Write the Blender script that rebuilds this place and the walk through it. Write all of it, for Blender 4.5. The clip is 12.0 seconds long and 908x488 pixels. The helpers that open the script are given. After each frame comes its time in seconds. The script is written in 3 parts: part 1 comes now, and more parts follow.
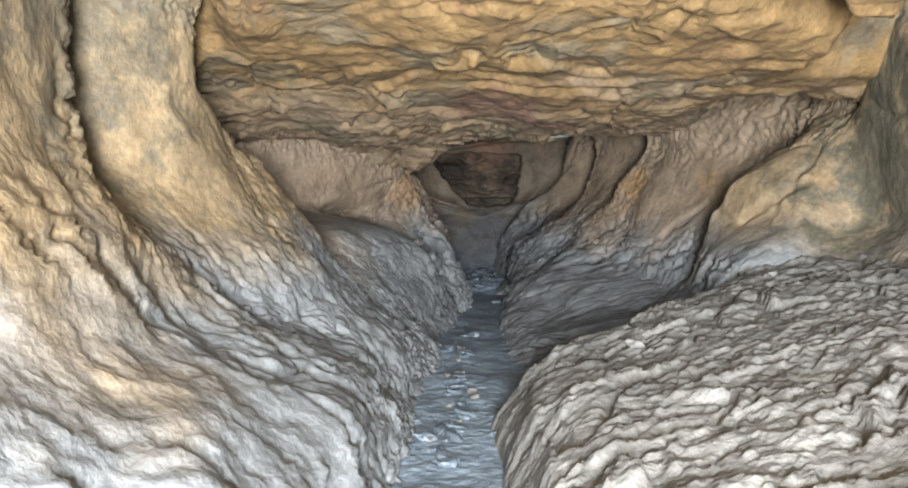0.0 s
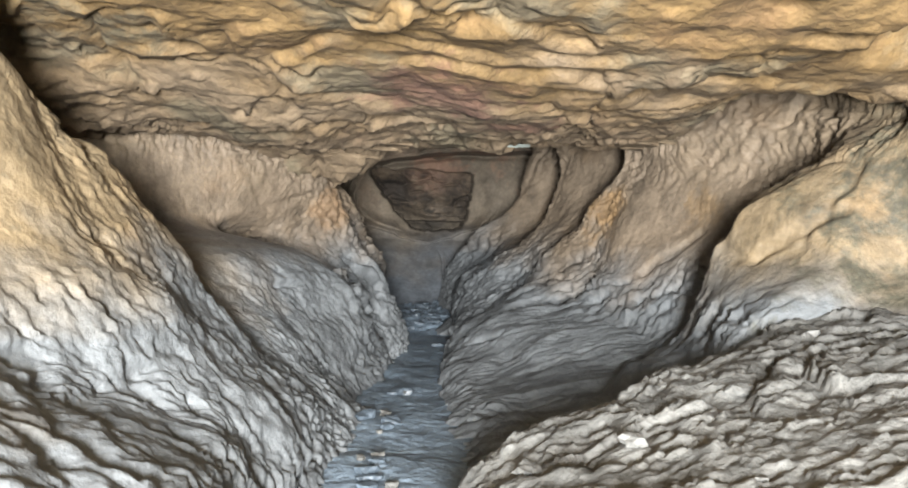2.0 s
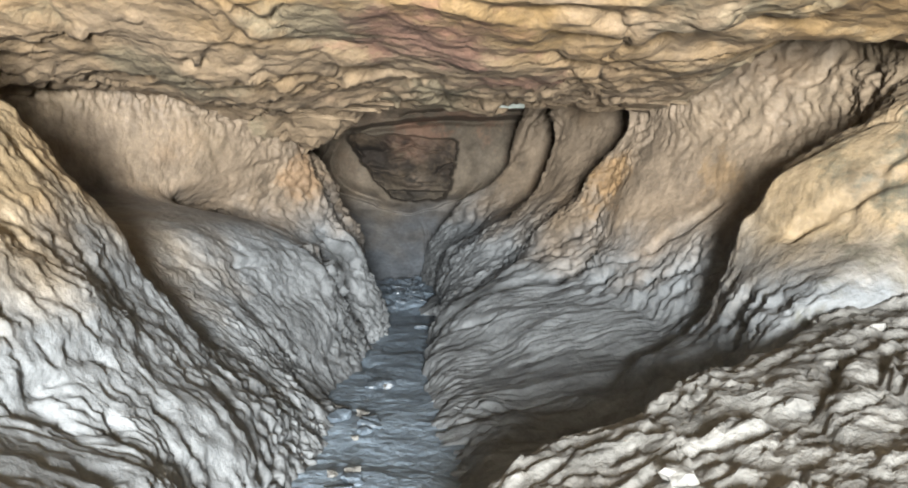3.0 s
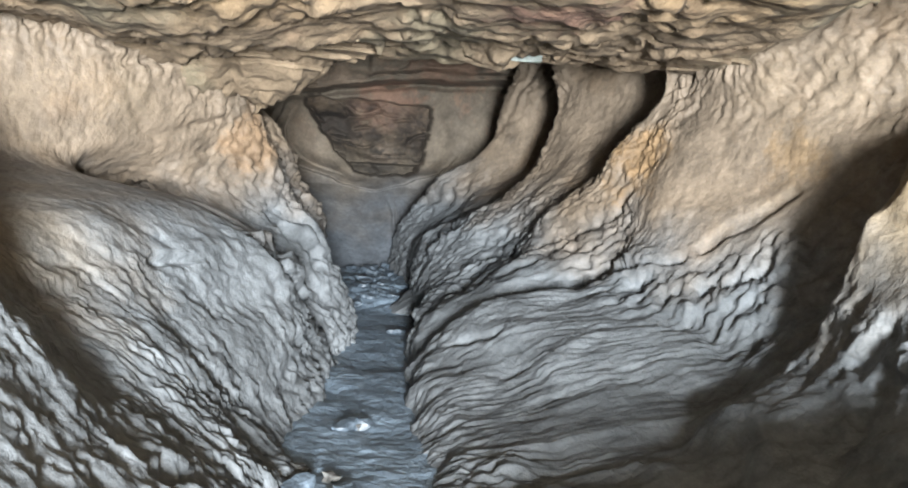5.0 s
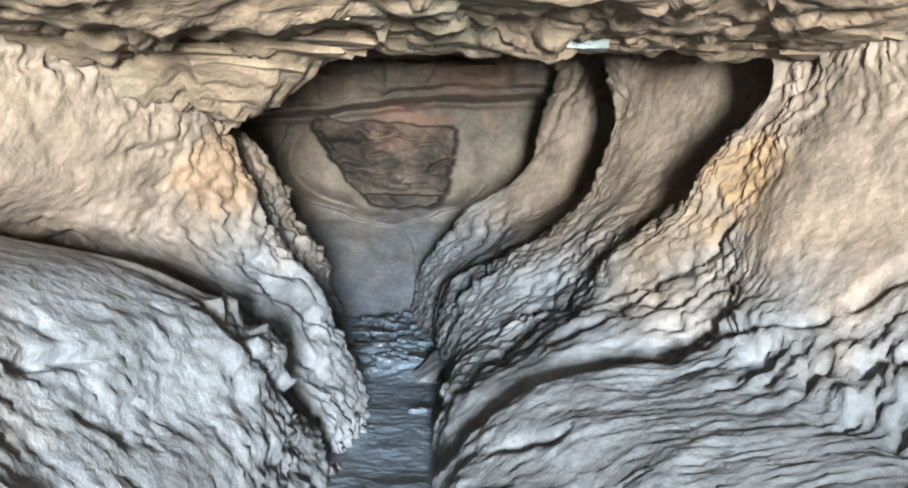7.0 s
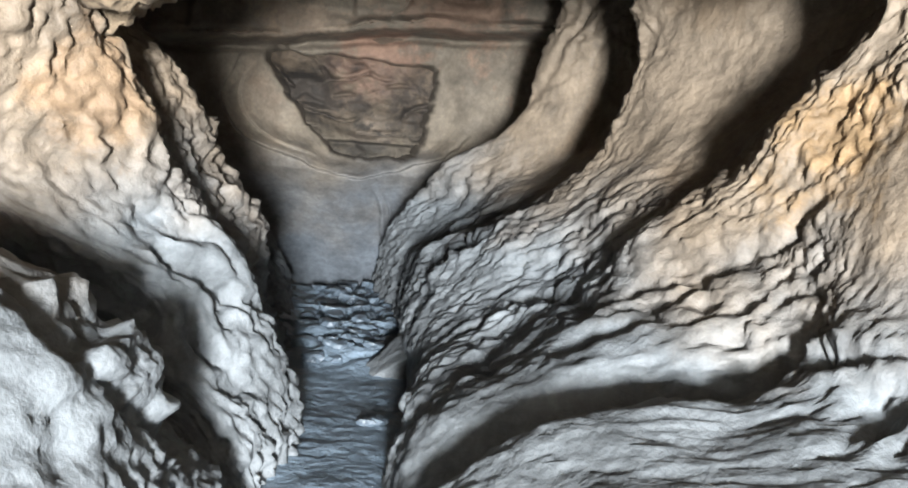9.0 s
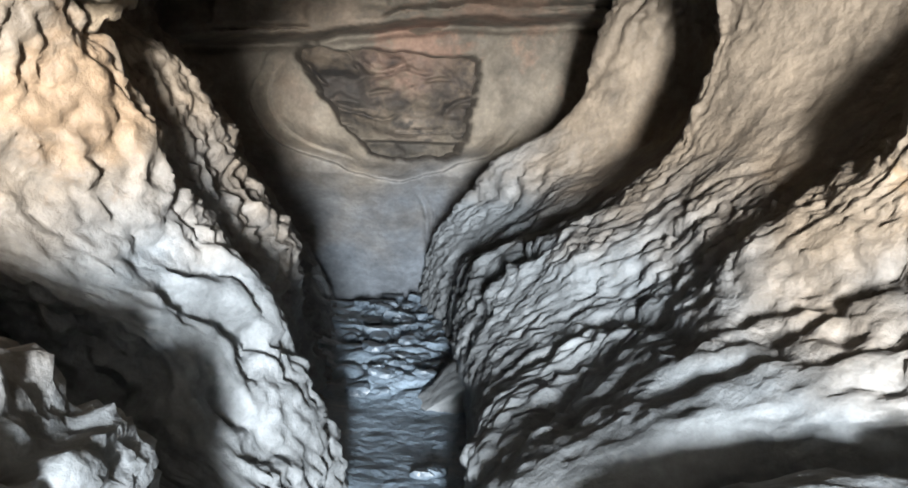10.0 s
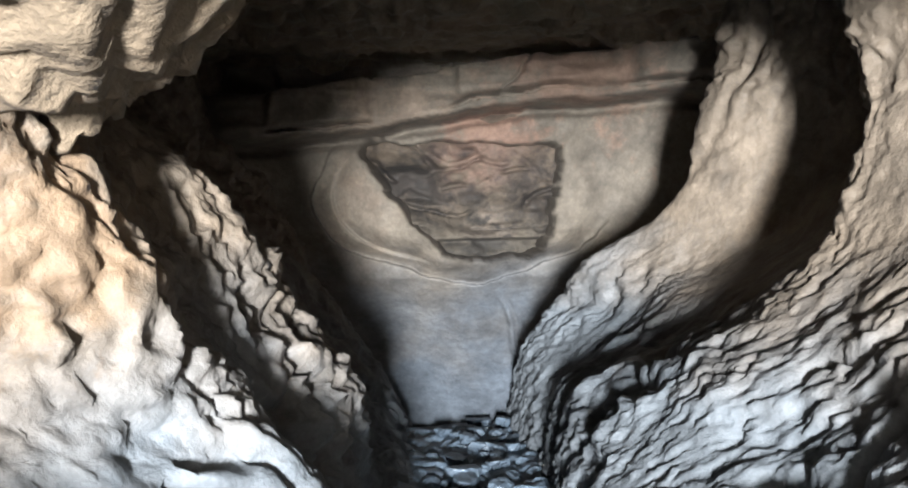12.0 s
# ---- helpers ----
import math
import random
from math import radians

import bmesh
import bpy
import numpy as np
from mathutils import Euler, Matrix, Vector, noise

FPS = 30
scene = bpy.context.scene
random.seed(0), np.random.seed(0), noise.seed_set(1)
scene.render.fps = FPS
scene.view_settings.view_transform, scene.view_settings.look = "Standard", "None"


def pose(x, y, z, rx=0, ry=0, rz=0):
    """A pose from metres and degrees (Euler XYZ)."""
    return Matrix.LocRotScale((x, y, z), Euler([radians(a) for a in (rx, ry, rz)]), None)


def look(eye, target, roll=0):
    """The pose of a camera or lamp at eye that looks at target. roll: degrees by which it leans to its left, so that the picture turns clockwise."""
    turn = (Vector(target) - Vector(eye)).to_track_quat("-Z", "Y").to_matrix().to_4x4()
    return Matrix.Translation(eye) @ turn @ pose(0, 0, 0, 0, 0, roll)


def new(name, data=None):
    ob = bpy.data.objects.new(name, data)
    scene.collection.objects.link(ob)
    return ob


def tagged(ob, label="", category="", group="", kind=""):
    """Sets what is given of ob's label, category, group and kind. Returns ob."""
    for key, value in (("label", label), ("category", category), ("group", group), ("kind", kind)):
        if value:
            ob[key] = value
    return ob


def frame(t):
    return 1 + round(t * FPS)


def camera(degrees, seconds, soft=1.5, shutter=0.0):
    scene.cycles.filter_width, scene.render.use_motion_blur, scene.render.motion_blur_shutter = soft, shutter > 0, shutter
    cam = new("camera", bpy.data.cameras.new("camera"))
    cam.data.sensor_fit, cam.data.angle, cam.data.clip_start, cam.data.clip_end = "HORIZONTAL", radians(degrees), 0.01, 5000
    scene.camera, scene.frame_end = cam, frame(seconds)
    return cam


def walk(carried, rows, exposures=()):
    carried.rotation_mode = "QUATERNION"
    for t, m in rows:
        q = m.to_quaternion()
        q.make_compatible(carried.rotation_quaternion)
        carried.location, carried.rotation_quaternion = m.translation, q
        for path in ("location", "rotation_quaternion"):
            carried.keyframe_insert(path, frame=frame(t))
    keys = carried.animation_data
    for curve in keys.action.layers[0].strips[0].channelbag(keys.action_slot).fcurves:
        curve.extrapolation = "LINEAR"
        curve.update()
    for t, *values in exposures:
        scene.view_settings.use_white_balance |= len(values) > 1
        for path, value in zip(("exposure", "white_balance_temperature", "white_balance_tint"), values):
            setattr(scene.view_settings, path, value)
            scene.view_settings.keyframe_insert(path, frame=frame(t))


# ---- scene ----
cam = camera(53.2, 12.0, soft=1.9)
METRES, EYE, TILT, LEAN, TURN = 8.0, 1.5, -4.0, 0.0, 0.0
ROWS = [
    (0.0, 0.0, 0.0, 0.0, 0.0, 0.0, 0.0),
    (0.5, 0.0134, 0.0593, 0.0033, -0.62, 2.39, -0.4),
    (1.0, 0.015, 0.1136, 0.0044, -4.38, 3.05, -1.95),
    (1.5, 0.0202, 0.1654, 0.0047, -3.95, 3.01, -1.92),
    (2.0, 0.019, 0.2171, 0.0057, -3.11, 1.7, -1.73),
    (2.5, 0.0183, 0.2641, 0.0069, -4.43, 0.83, -1.41),
    (3.0, 0.02, 0.3147, 0.0116, -4.3, -0.21, -1.62),
    (5.0, 0.0031, 0.4973, 0.0204, -7.46, -1.66, -3.12),
    (5.5, 0.0118, 0.5419, 0.0248, -6.24, -0.79, -2.92),
    (6.0, 0.0134, 0.5869, 0.0256, -6.6, -0.53, -4.22),
    (6.5, 0.0214, 0.6318, 0.0286, -5.57, -0.53, -2.14),
    (7.0, 0.02, 0.6753, 0.0319, -5.72, 0.01, -1.36),
    (9.0, 0.0335, 0.8241, 0.0352, -7.51, -2.62, -4.43),
    (9.5, 0.0374, 0.8595, 0.0426, -4.59, -2.38, -3.73),
    (10.0, 0.0338, 0.8966, 0.0431, -4.96, -3.23, -2.05),
    (10.5, 0.0389, 0.9361, 0.0455, -2.67, -3.32, -2.17),
    (11.0, 0.0415, 0.9656, 0.0548, -0.47, 0.07, -3.41),
    (11.5, 0.0364, 0.9808, 0.0585, -0.53, 1.89, -1.16),
    (12.0, 0.0346, 0.9872, 0.0603, -0.07, 1.99, 0.92),
]
EXPOSURES = ((0.0, -0.44, 6600, 10), (0.5, -0.32, 6600, 10), (2.5, 0.24, 6750, 9), (5.0, 0.64, 6300, 8), (5.5, 0.66, 6250, 8), (7.0, 1.02, 6200, 8), (9.5, 1.17, 6350, 8), (11.5, 1.42, 6100, 9))
walk(cam, [(t, pose(0, 0, EYE, TILT, LEAN, TURN) @ pose(METRES * x, METRES * y, METRES * z, 90 + pitch, roll, yaw)) for t, x, y, z, yaw, pitch, roll in ROWS],
     exposures=EXPOSURES)


# ---- light ----
world = bpy.data.worlds.new("sky")
scene.world = world
world.use_nodes = True
sky_node = world.node_tree.nodes.new("ShaderNodeTexSky")
sky_node.sky_type, sky_node.sun_disc = "NISHITA", False
sky_node.sun_elevation, sky_node.sun_rotation = radians(48), radians(150)
world.node_tree.nodes["Background"].inputs[1].default_value = 0.06
world.node_tree.links.new(sky_node.outputs[0], world.node_tree.nodes["Background"].inputs[0])

sun = new("sun", bpy.data.lights.new("sun", "SUN"))
sun.data.energy, sun.data.angle, sun.data.color = 3.0, radians(0.5), (1.0, 0.95, 0.88)
sun.matrix_world = look((4, -8, 12), (0, 2, 0))

mouth_light = new("mouth_daylight", bpy.data.lights.new("mouth_daylight", "AREA"))
mouth_light.data.shape, mouth_light.data.size, mouth_light.data.size_y = "RECTANGLE", 0.9, 1.8
mouth_light.data.energy, mouth_light.data.color = 4250.0, (0.98, 0.985, 1.0)
mouth_light.matrix_world = look((0.12, -2.0, 1.38), (0.32, 8.0, 1.42))


# ---- numeric noise ----
def lattice(ix, iy, iz, seed):
    h = (ix * 374761393 + iy * 668265263 + iz * 2147483647 + seed * 1274126177) & 0xFFFFFFFF
    h = ((h ^ (h >> 13)) * 1274126177) & 0xFFFFFFFF
    h = ((h ^ (h >> 16)) * 2246822519) & 0xFFFFFFFF
    return ((h ^ (h >> 15)) & 0xFFFFFF) / 8388607.5 - 1.0


def vnoise(p, seed):
    """Smooth noise in -1..1 at the points p (n x 3)."""
    i = np.floor(p).astype(np.int64)
    f = p - i
    f = f * f * f * (f * (f * 6 - 15) + 10)
    out = 0.0
    for dx in (0, 1):
        wx = f[:, 0] if dx else 1 - f[:, 0]
        for dy in (0, 1):
            wy = f[:, 1] if dy else 1 - f[:, 1]
            for dz in (0, 1):
                wz = f[:, 2] if dz else 1 - f[:, 2]
                out = out + wx * wy * wz * lattice(i[:, 0] + dx, i[:, 1] + dy, i[:, 2] + dz, seed)
    return out


def fbm(p, octaves, seed):
    out, a = 0.0, 1.0
    for k in range(octaves):
        out = out + a * vnoise(p * 2.0 ** k + 17.3 * k, seed + k)
        a *= 0.5
    return out


def creased(p, octaves, seed):
    """Rounded lumps parted by sharp creases, 0..1."""
    out, a, total = 0.0, 1.0, 0.0
    for k in range(octaves):
        out = out + a * np.minimum(1, 1.6 * np.abs(vnoise(p * 2.0 ** k + 9.1 * k, seed + k))) ** 0.6
        total += a
        a *= 0.5
    return out / total


def ledges(t, drop):
    """Uneven steps: a slow rise and a short drop at each whole number, about -0.5..0.5."""
    f = t - np.floor(t)
    return np.where(f < 1 - drop, f / (1 - drop), (1 - f) / drop) - 0.5


def facets(q, seed):
    """Tilted broken faces with sharp edges, about -1..1."""
    i = np.floor(q).astype(np.int64)
    f = q - i - 0.5
    k = [lattice(i[:, 0], i[:, 1], i[:, 2], seed + n) for n in range(4)]
    return 0.6 * k[0] + 0.9 * f[:, 0] * k[1] + 0.9 * f[:, 1] * k[2] + 0.6 * f[:, 2] * k[3]


def blur(a, sigma, axis):
    """Gaussian blur along one axis, ends held."""
    r = max(1, int(3 * sigma))
    k = np.exp(-0.5 * (np.arange(-r, r + 1) / sigma) ** 2)
    k /= k.sum()
    pad = [(0, 0)] * a.ndim
    pad[axis] = (r, r)
    b = np.pad(a, pad, mode="edge")
    return np.apply_along_axis(lambda v: np.convolve(v, k, mode="valid"), axis, b)


def smooth(e0, e1, v):
    t = np.clip((v - e0) / (e1 - e0), 0, 1)
    return t * t * (3 - 2 * t)


def grid_object(name, pts, material, flip=False):
    """A mesh from a grid of points (rows x columns x 3), smooth shaded."""
    r, c = pts.shape[:2]
    me = bpy.data.meshes.new(name)
    idx = np.arange(r * c).reshape(r, c)
    q = np.stack([idx[:-1, :-1], idx[:-1, 1:], idx[1:, 1:], idx[1:, :-1]], -1).reshape(-1, 4)
    if flip:
        q = q[:, ::-1]
    me.vertices.add(r * c)
    me.vertices.foreach_set("co", np.ascontiguousarray(pts, dtype=np.float32).ravel())
    me.loops.add(q.size)
    me.loops.foreach_set("vertex_index", np.ascontiguousarray(q, dtype=np.int32).ravel())
    me.polygons.add(len(q))
    me.polygons.foreach_set("loop_start", np.arange(0, q.size, 4, dtype=np.int32))
    me.polygons.foreach_set("use_smooth", np.ones(len(q), dtype=bool))
    me.update(calc_edges=True)
    me.validate()
    me.materials.append(material)
    return new(name, me)


def grid_normals(pts):
    n = np.cross(np.gradient(pts, axis=1), np.gradient(pts, axis=0))
    return n / np.maximum(1e-9, np.linalg.norm(n, axis=2, keepdims=True))


# ---- materials ----
def rock_material(name, low, high, ochre, border=(0.7, 1.5), patch=0.5, rough=0.9, bump=0.45, stretch=(1, 1, 1), dark=0.42, grey=None, stains_and_shade=(), deep=None):
    """Bedded rock: two mineral colours that change over by height with a ragged border, ochre patches, fine grain and pits."""
    m = bpy.data.materials.new(name)
    m.use_nodes = True
    nt = m.node_tree
    n, l = nt.nodes, nt.links
    bsdf = n["Principled BSDF"]
    bsdf.inputs["Roughness"].default_value = rough
    bsdf.inputs["Specular IOR Level"].default_value = 0.4
    geo = n.new("ShaderNodeNewGeometry")
    sep = n.new("ShaderNodeSeparateXYZ")
    l.new(geo.outputs["Position"], sep.inputs[0])

    def tex(scale, detail=6.0, roughness=0.6, vec=None):
        t = n.new("ShaderNodeTexNoise")
        t.inputs["Scale"].default_value, t.inputs["Detail"].default_value, t.inputs["Roughness"].default_value = scale, detail, roughness
        l.new(vec or geo.outputs["Position"], t.inputs["Vector"])
        return t.outputs["Fac"]

    def math_node(op, a, b, c=None):
        k = n.new("ShaderNodeMath")
        k.operation = op
        for s, v in zip(k.inputs, (a, b, c)):
            if v is None:
                continue
            if isinstance(v, (int, float)):
                s.default_value = v
            else:
                l.new(v, s)
        return k.outputs[0]

    def ramp(v, lo, hi, a=0.0, b=1.0):
        k = n.new("ShaderNodeMapRange")
        k.inputs[1].default_value, k.inputs[2].default_value, k.inputs[3].default_value, k.inputs[4].default_value = lo, hi, a, b
        l.new(v, k.inputs[0])
        return k.outputs[0]

    def mix(f, a, b, kind="MIX"):
        k = n.new("ShaderNodeMix")
        k.data_type, k.blend_type = "RGBA", kind
        l.new(f, k.inputs[0])
        for s, v in ((k.inputs[6], a), (k.inputs[7], b)):
            if isinstance(v, tuple):
                s.default_value = (*v, 1)
            else:
                l.new(v, s)
        return k.outputs[2]

    mapping = n.new("ShaderNodeMapping")
    mapping.inputs["Scale"].default_value = stretch
    l.new(geo.outputs["Position"], mapping.inputs[0])
    height = math_node("ADD", sep.outputs["Z"], ramp(tex(0.9), 0.3, 0.7, -0.35, 0.35))
    if deep:
        high = mix(ramp(math_node("ADD", sep.outputs["Y"], ramp(tex(0.8), 0.3, 0.7, -0.8, 0.8)), 6.2, 8.6), high, deep)
    col = mix(ramp(height, *border), low, high)
    col = mix(math_node("MULTIPLY", ramp(tex(1.7, 4.0), 0.60 - 0.1 * patch, 0.74, 0.0, patch), ramp(height, *border)), col, ochre)
    # ragged patches: mineral stains, and painted shade of recesses and an overhang
    for sx, sy, sz, size, tone in stains_and_shade:
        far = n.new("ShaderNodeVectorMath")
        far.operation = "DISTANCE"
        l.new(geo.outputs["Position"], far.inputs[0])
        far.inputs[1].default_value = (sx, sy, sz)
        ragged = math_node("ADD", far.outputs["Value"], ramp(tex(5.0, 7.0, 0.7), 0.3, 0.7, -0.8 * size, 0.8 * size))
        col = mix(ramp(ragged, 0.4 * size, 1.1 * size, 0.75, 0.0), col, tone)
    if grey:
        col = mix(ramp(tex(1.1, 5.0), 0.54, 0.62, 0.0, 0.8), col, grey)
    col = mix(ramp(tex(4.5, 8.0, 0.65, mapping.outputs[0]), 0.28, 0.72, dark, 1.05), (0.0, 0.0, 0.0), col)
    col = mix(ramp(tex(26.0, 5.0, 0.7), 0.40, 0.75, 0.0, 0.8), col, (1.5, 1.5, 1.5), "MULTIPLY")
    l.new(col, bsdf.inputs["Base Color"])
    rlink = ramp(tex(7.0), 0.3, 0.7, rough - 0.15, min(1.0, rough + 0.08))
    l.new(rlink, bsdf.inputs["Roughness"])
    h = math_node("ADD", math_node("MULTIPLY", tex(14.0, 5.0, 0.55, mapping.outputs[0]), 1.0), math_node("MULTIPLY", tex(70.0, 3.0), 0.08))
    cells = n.new("ShaderNodeTexVoronoi")
    cells.inputs["Scale"].default_value = 16.0
    warp = n.new("ShaderNodeVectorMath")
    warp.operation = "MULTIPLY_ADD"
    wn = n.new("ShaderNodeTexNoise")
    wn.inputs["Scale"].default_value = 9.0
    l.new(geo.outputs["Position"], wn.inputs["Vector"])
    l.new(wn.outputs["Color"], warp.inputs[0])
    warp.inputs[1].default_value = (0.14, 0.14, 0.14)
    l.new(mapping.outputs[0], warp.inputs[2])
    l.new(warp.outputs[0], cells.inputs["Vector"])
    h = math_node("ADD", h, math_node("MULTIPLY", cells.outputs["Distance"], 0.22))
    b = n.new("ShaderNodeBump")
    b.inputs["Strength"].default_value, b.inputs["Distance"].default_value = bump, 0.05
    l.new(h, b.inputs["Height"])
    l.new(b.outputs[0], bsdf.inputs["Normal"])
    return m


# the patch at x -2.0 paints the left recess's shade along with its grey
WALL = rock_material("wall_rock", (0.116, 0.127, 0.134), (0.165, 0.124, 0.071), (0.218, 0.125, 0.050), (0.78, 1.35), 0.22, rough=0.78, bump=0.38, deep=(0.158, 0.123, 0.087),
                     stains_and_shade=((1.75, 9.35, 1.45, 0.26, (0.198, 0.122, 0.053)), (-0.55, 9.7, 1.42, 0.24, (0.185, 0.119, 0.066)),
                             # the two at x 2.95 paint overhang shade over the grey-green rock
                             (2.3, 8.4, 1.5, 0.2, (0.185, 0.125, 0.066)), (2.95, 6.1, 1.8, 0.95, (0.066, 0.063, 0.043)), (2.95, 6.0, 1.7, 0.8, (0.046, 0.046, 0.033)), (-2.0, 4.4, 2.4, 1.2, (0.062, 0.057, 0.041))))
CEIL = rock_material("ceiling_rock", (0.158, 0.117, 0.074), (0.144, 0.092, 0.037), (0.112, 0.059, 0.034), (1.86, 2.16), 0.45, bump=0.5, grey=(0.125, 0.106, 0.069), deep=(0.162, 0.119, 0.076),
                     stains_and_shade=((-1.35, 6.2, 2.05, 0.4, (0.08, 0.074, 0.05)), (0.3, 6.9, 2.1, 0.45, (0.10, 0.048, 0.036)), (0.9, 7.6, 2.0, 0.3, (0.12, 0.06, 0.042))))
FLOOR = rock_material("floor_rock", (0.165, 0.215, 0.265), (0.165, 0.215, 0.265), (0.10, 0.125, 0.155), (0.2, 0.6), 0.3, rough=0.5, bump=0.5)
BOULDER = rock_material("boulder_rock", (0.135, 0.141, 0.139), (0.139, 0.141, 0.134), (0.056, 0.051, 0.044), (-0.6, 0.1), 0.75, bump=0.5)
BACK = rock_material("back_rock", (0.098, 0.112, 0.128), (0.135, 0.112, 0.084), (0.14, 0.085, 0.05), (0.5, 1.2), 0.3, bump=0.25,
                     stains_and_shade=((0.55, 14.6, 2.0, 0.35, (0.20, 0.115, 0.078)), (1.1, 13.8, 2.3, 0.6, (0.23, 0.145, 0.10)), (-0.1, 13.8, 2.2, 0.6, (0.23, 0.17, 0.12))))
RUBBLE = rock_material("rubble_rock", (0.085, 0.11, 0.135), (0.085, 0.11, 0.135), (0.079, 0.086, 0.092), (0.2, 0.6), 0.3, rough=0.45, bump=0.45)
PALE = rock_material("pale_rock", (0.198, 0.224, 0.205), (0.198, 0.224, 0.205), (0.158, 0.165, 0.145), (0.2, 0.9), 0.3)
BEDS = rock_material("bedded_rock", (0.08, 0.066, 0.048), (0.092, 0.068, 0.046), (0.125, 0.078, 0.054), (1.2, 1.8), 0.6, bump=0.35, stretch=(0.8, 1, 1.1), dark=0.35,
                     stains_and_shade=((0.45, 14.9, 1.84, 0.34, (0.17, 0.105, 0.075)), (0.55, 14.85, 1.32, 0.26, (0.14, 0.11, 0.082)),
                             # near-black patches: dark mineral deepened by painted shade in hollows and gaps
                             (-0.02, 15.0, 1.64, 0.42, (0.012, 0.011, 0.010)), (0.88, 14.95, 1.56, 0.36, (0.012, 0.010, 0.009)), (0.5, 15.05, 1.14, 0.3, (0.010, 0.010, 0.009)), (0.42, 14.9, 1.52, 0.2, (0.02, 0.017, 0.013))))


# ---- cave walls ----
def rib_line(*knots):
    """An upright line of the wall: knots (height, along, across)."""
    return np.array(knots)


def cave_wall(name, side, lines, step, material, seed, calm, grooves):
    """A wall of the passage, lofted over upright lines from the mouth inwards, then roughened outwards from its smooth shape."""
    zs = np.arange(-0.12, 3.3, step)
    yx = np.array([[np.interp(zs, l[:, 0], l[:, 1]), np.interp(zs, l[:, 0], l[:, 2])] for l in lines])
    yx = blur(yx, 0.032 / step, 2)
    rows = []
    for i in range(len(lines) - 1):
        a, b = yx[i], yx[i + 1]
        before, after = yx[max(0, i - 1)], yx[min(len(lines) - 1, i + 2)]
        length = 0.45 * np.hypot(*(b - a)).mean() + 0.55 * np.hypot(*(b - a)).max()
        count = max(4, int(length / (step if a[0].mean() > 2.0 else 3 * step)))
        for t in np.arange(count) / count:
            straight = a + (b - a) * t
            curved = 0.5 * (2 * a + (b - before) * t + (2 * before - 5 * a + 4 * b - after) * t * t + (3 * a - before - 3 * b + after) * t ** 3)
            rows.append(0.55 * straight + 0.45 * curved)
    rows.append(yx[-1])
    rows = blur(np.array(rows), 1.6, 0)
    pts = np.stack([rows[:, 1, :], rows[:, 0, :], np.broadcast_to(zs, rows[:, 1, :].shape)], -1)
    nrm = grid_normals(pts)
    if (nrm[..., 0] * side).mean() > 0:
        nrm = -nrm
    # blurred directions keep tight folds from crossing themselves
    nrm = np.stack([blur(blur(nrm[..., k], 4, 0), 3, 1) for k in range(3)], -1)
    size = np.linalg.norm(nrm, axis=2, keepdims=True)
    nrm = nrm / np.maximum(1e-6, size)
    even = smooth(0.55, 0.93, size).ravel()
    p = pts.reshape(-1, 3)
    edge = np.maximum(*[np.linalg.norm(np.gradient(pts, axis=a), axis=-1) for a in (0, 1)]).ravel()
    fine = smooth(3.2, 1.6, edge / step)
    warp = 0.12 * np.stack([fbm(p * 1.7, 3, seed + 40 + k) for k in range(3)], -1)
    w = p + warp
    dip = w[:, 2] * 0.65 + side * w[:, 0] * 0.75
    along, across, depth = dip * 0.92 - w[:, 1] * 0.38, w[:, 1] * 0.92 + dip * 0.38, w[:, 2] * 0.75 - side * w[:, 0] * 0.65
    flow = np.stack([along * 1.3, across * 3.2, depth * 2.0], -1)
    big = fbm(p * 1.1, 3, seed)
    chips = smooth(-0.35, 0.35, fbm(p * 1.3 + 7, 3, seed + 21))
    rough = 1.0 + (0.25 * smooth(9.2, 9.6, p[:, 1]) if side < 0 else -0.1 * smooth(9.0, 9.6, p[:, 1]))
    for cy, cz, ry, rz in calm:
        rough = rough * (1 - 0.92 * smooth(1.15, 0.6, np.hypot((p[:, 1] - cy) / ry, (p[:, 2] - cz) / rz) + 0.15 * big))
    d = 0.05 * big + 0.034 * fbm(w * 2.4, 3, seed + 3) * (0.4 + 0.6 * rough) + 0.016 * (0.12 + 0.88 * rough) * (creased(flow, 2, seed + 5) - 0.6)
    ragged = np.stack([fbm(p * 6.0, 3, seed + 80 + k) for k in range(3)], -1)
    d = d + 0.016 * ledges(across * 3.0 + 2.6 * fbm(p * 2.3, 5, seed + 50), 0.2) * smooth(0.12, 0.5, vnoise(np.stack([along * 3.0, across * 2.0, depth * 2], -1), seed + 55)) * rough
    d = d + 0.009 * (creased(np.stack([along * 6, across * 6.5, depth * 6.5], -1) + 0.5 * ragged, 2, seed + 9) - 0.6) * (0.35 + 0.65 * chips) * (0.2 + 0.8 * rough) * fine
    d = d - 0.05 * smooth(0.10, 0.0, np.abs(vnoise(flow * 0.55 + 3, seed + 33))) * smooth(0.0, 0.4, fbm(p * 0.8, 2, seed + 35))
    near = 0.7 if side < 0 else 0.8
    broken = 1.3 * np.stack([fbm(p * 3.5, 4, seed + 90 + k) for k in range(3)], -1)
    d = d + 0.012 * facets(np.stack([along * 4.4, across * 5.2, depth * 4.4], -1) + broken, seed + 94) * (0.2 + 0.8 * chips) * rough * near
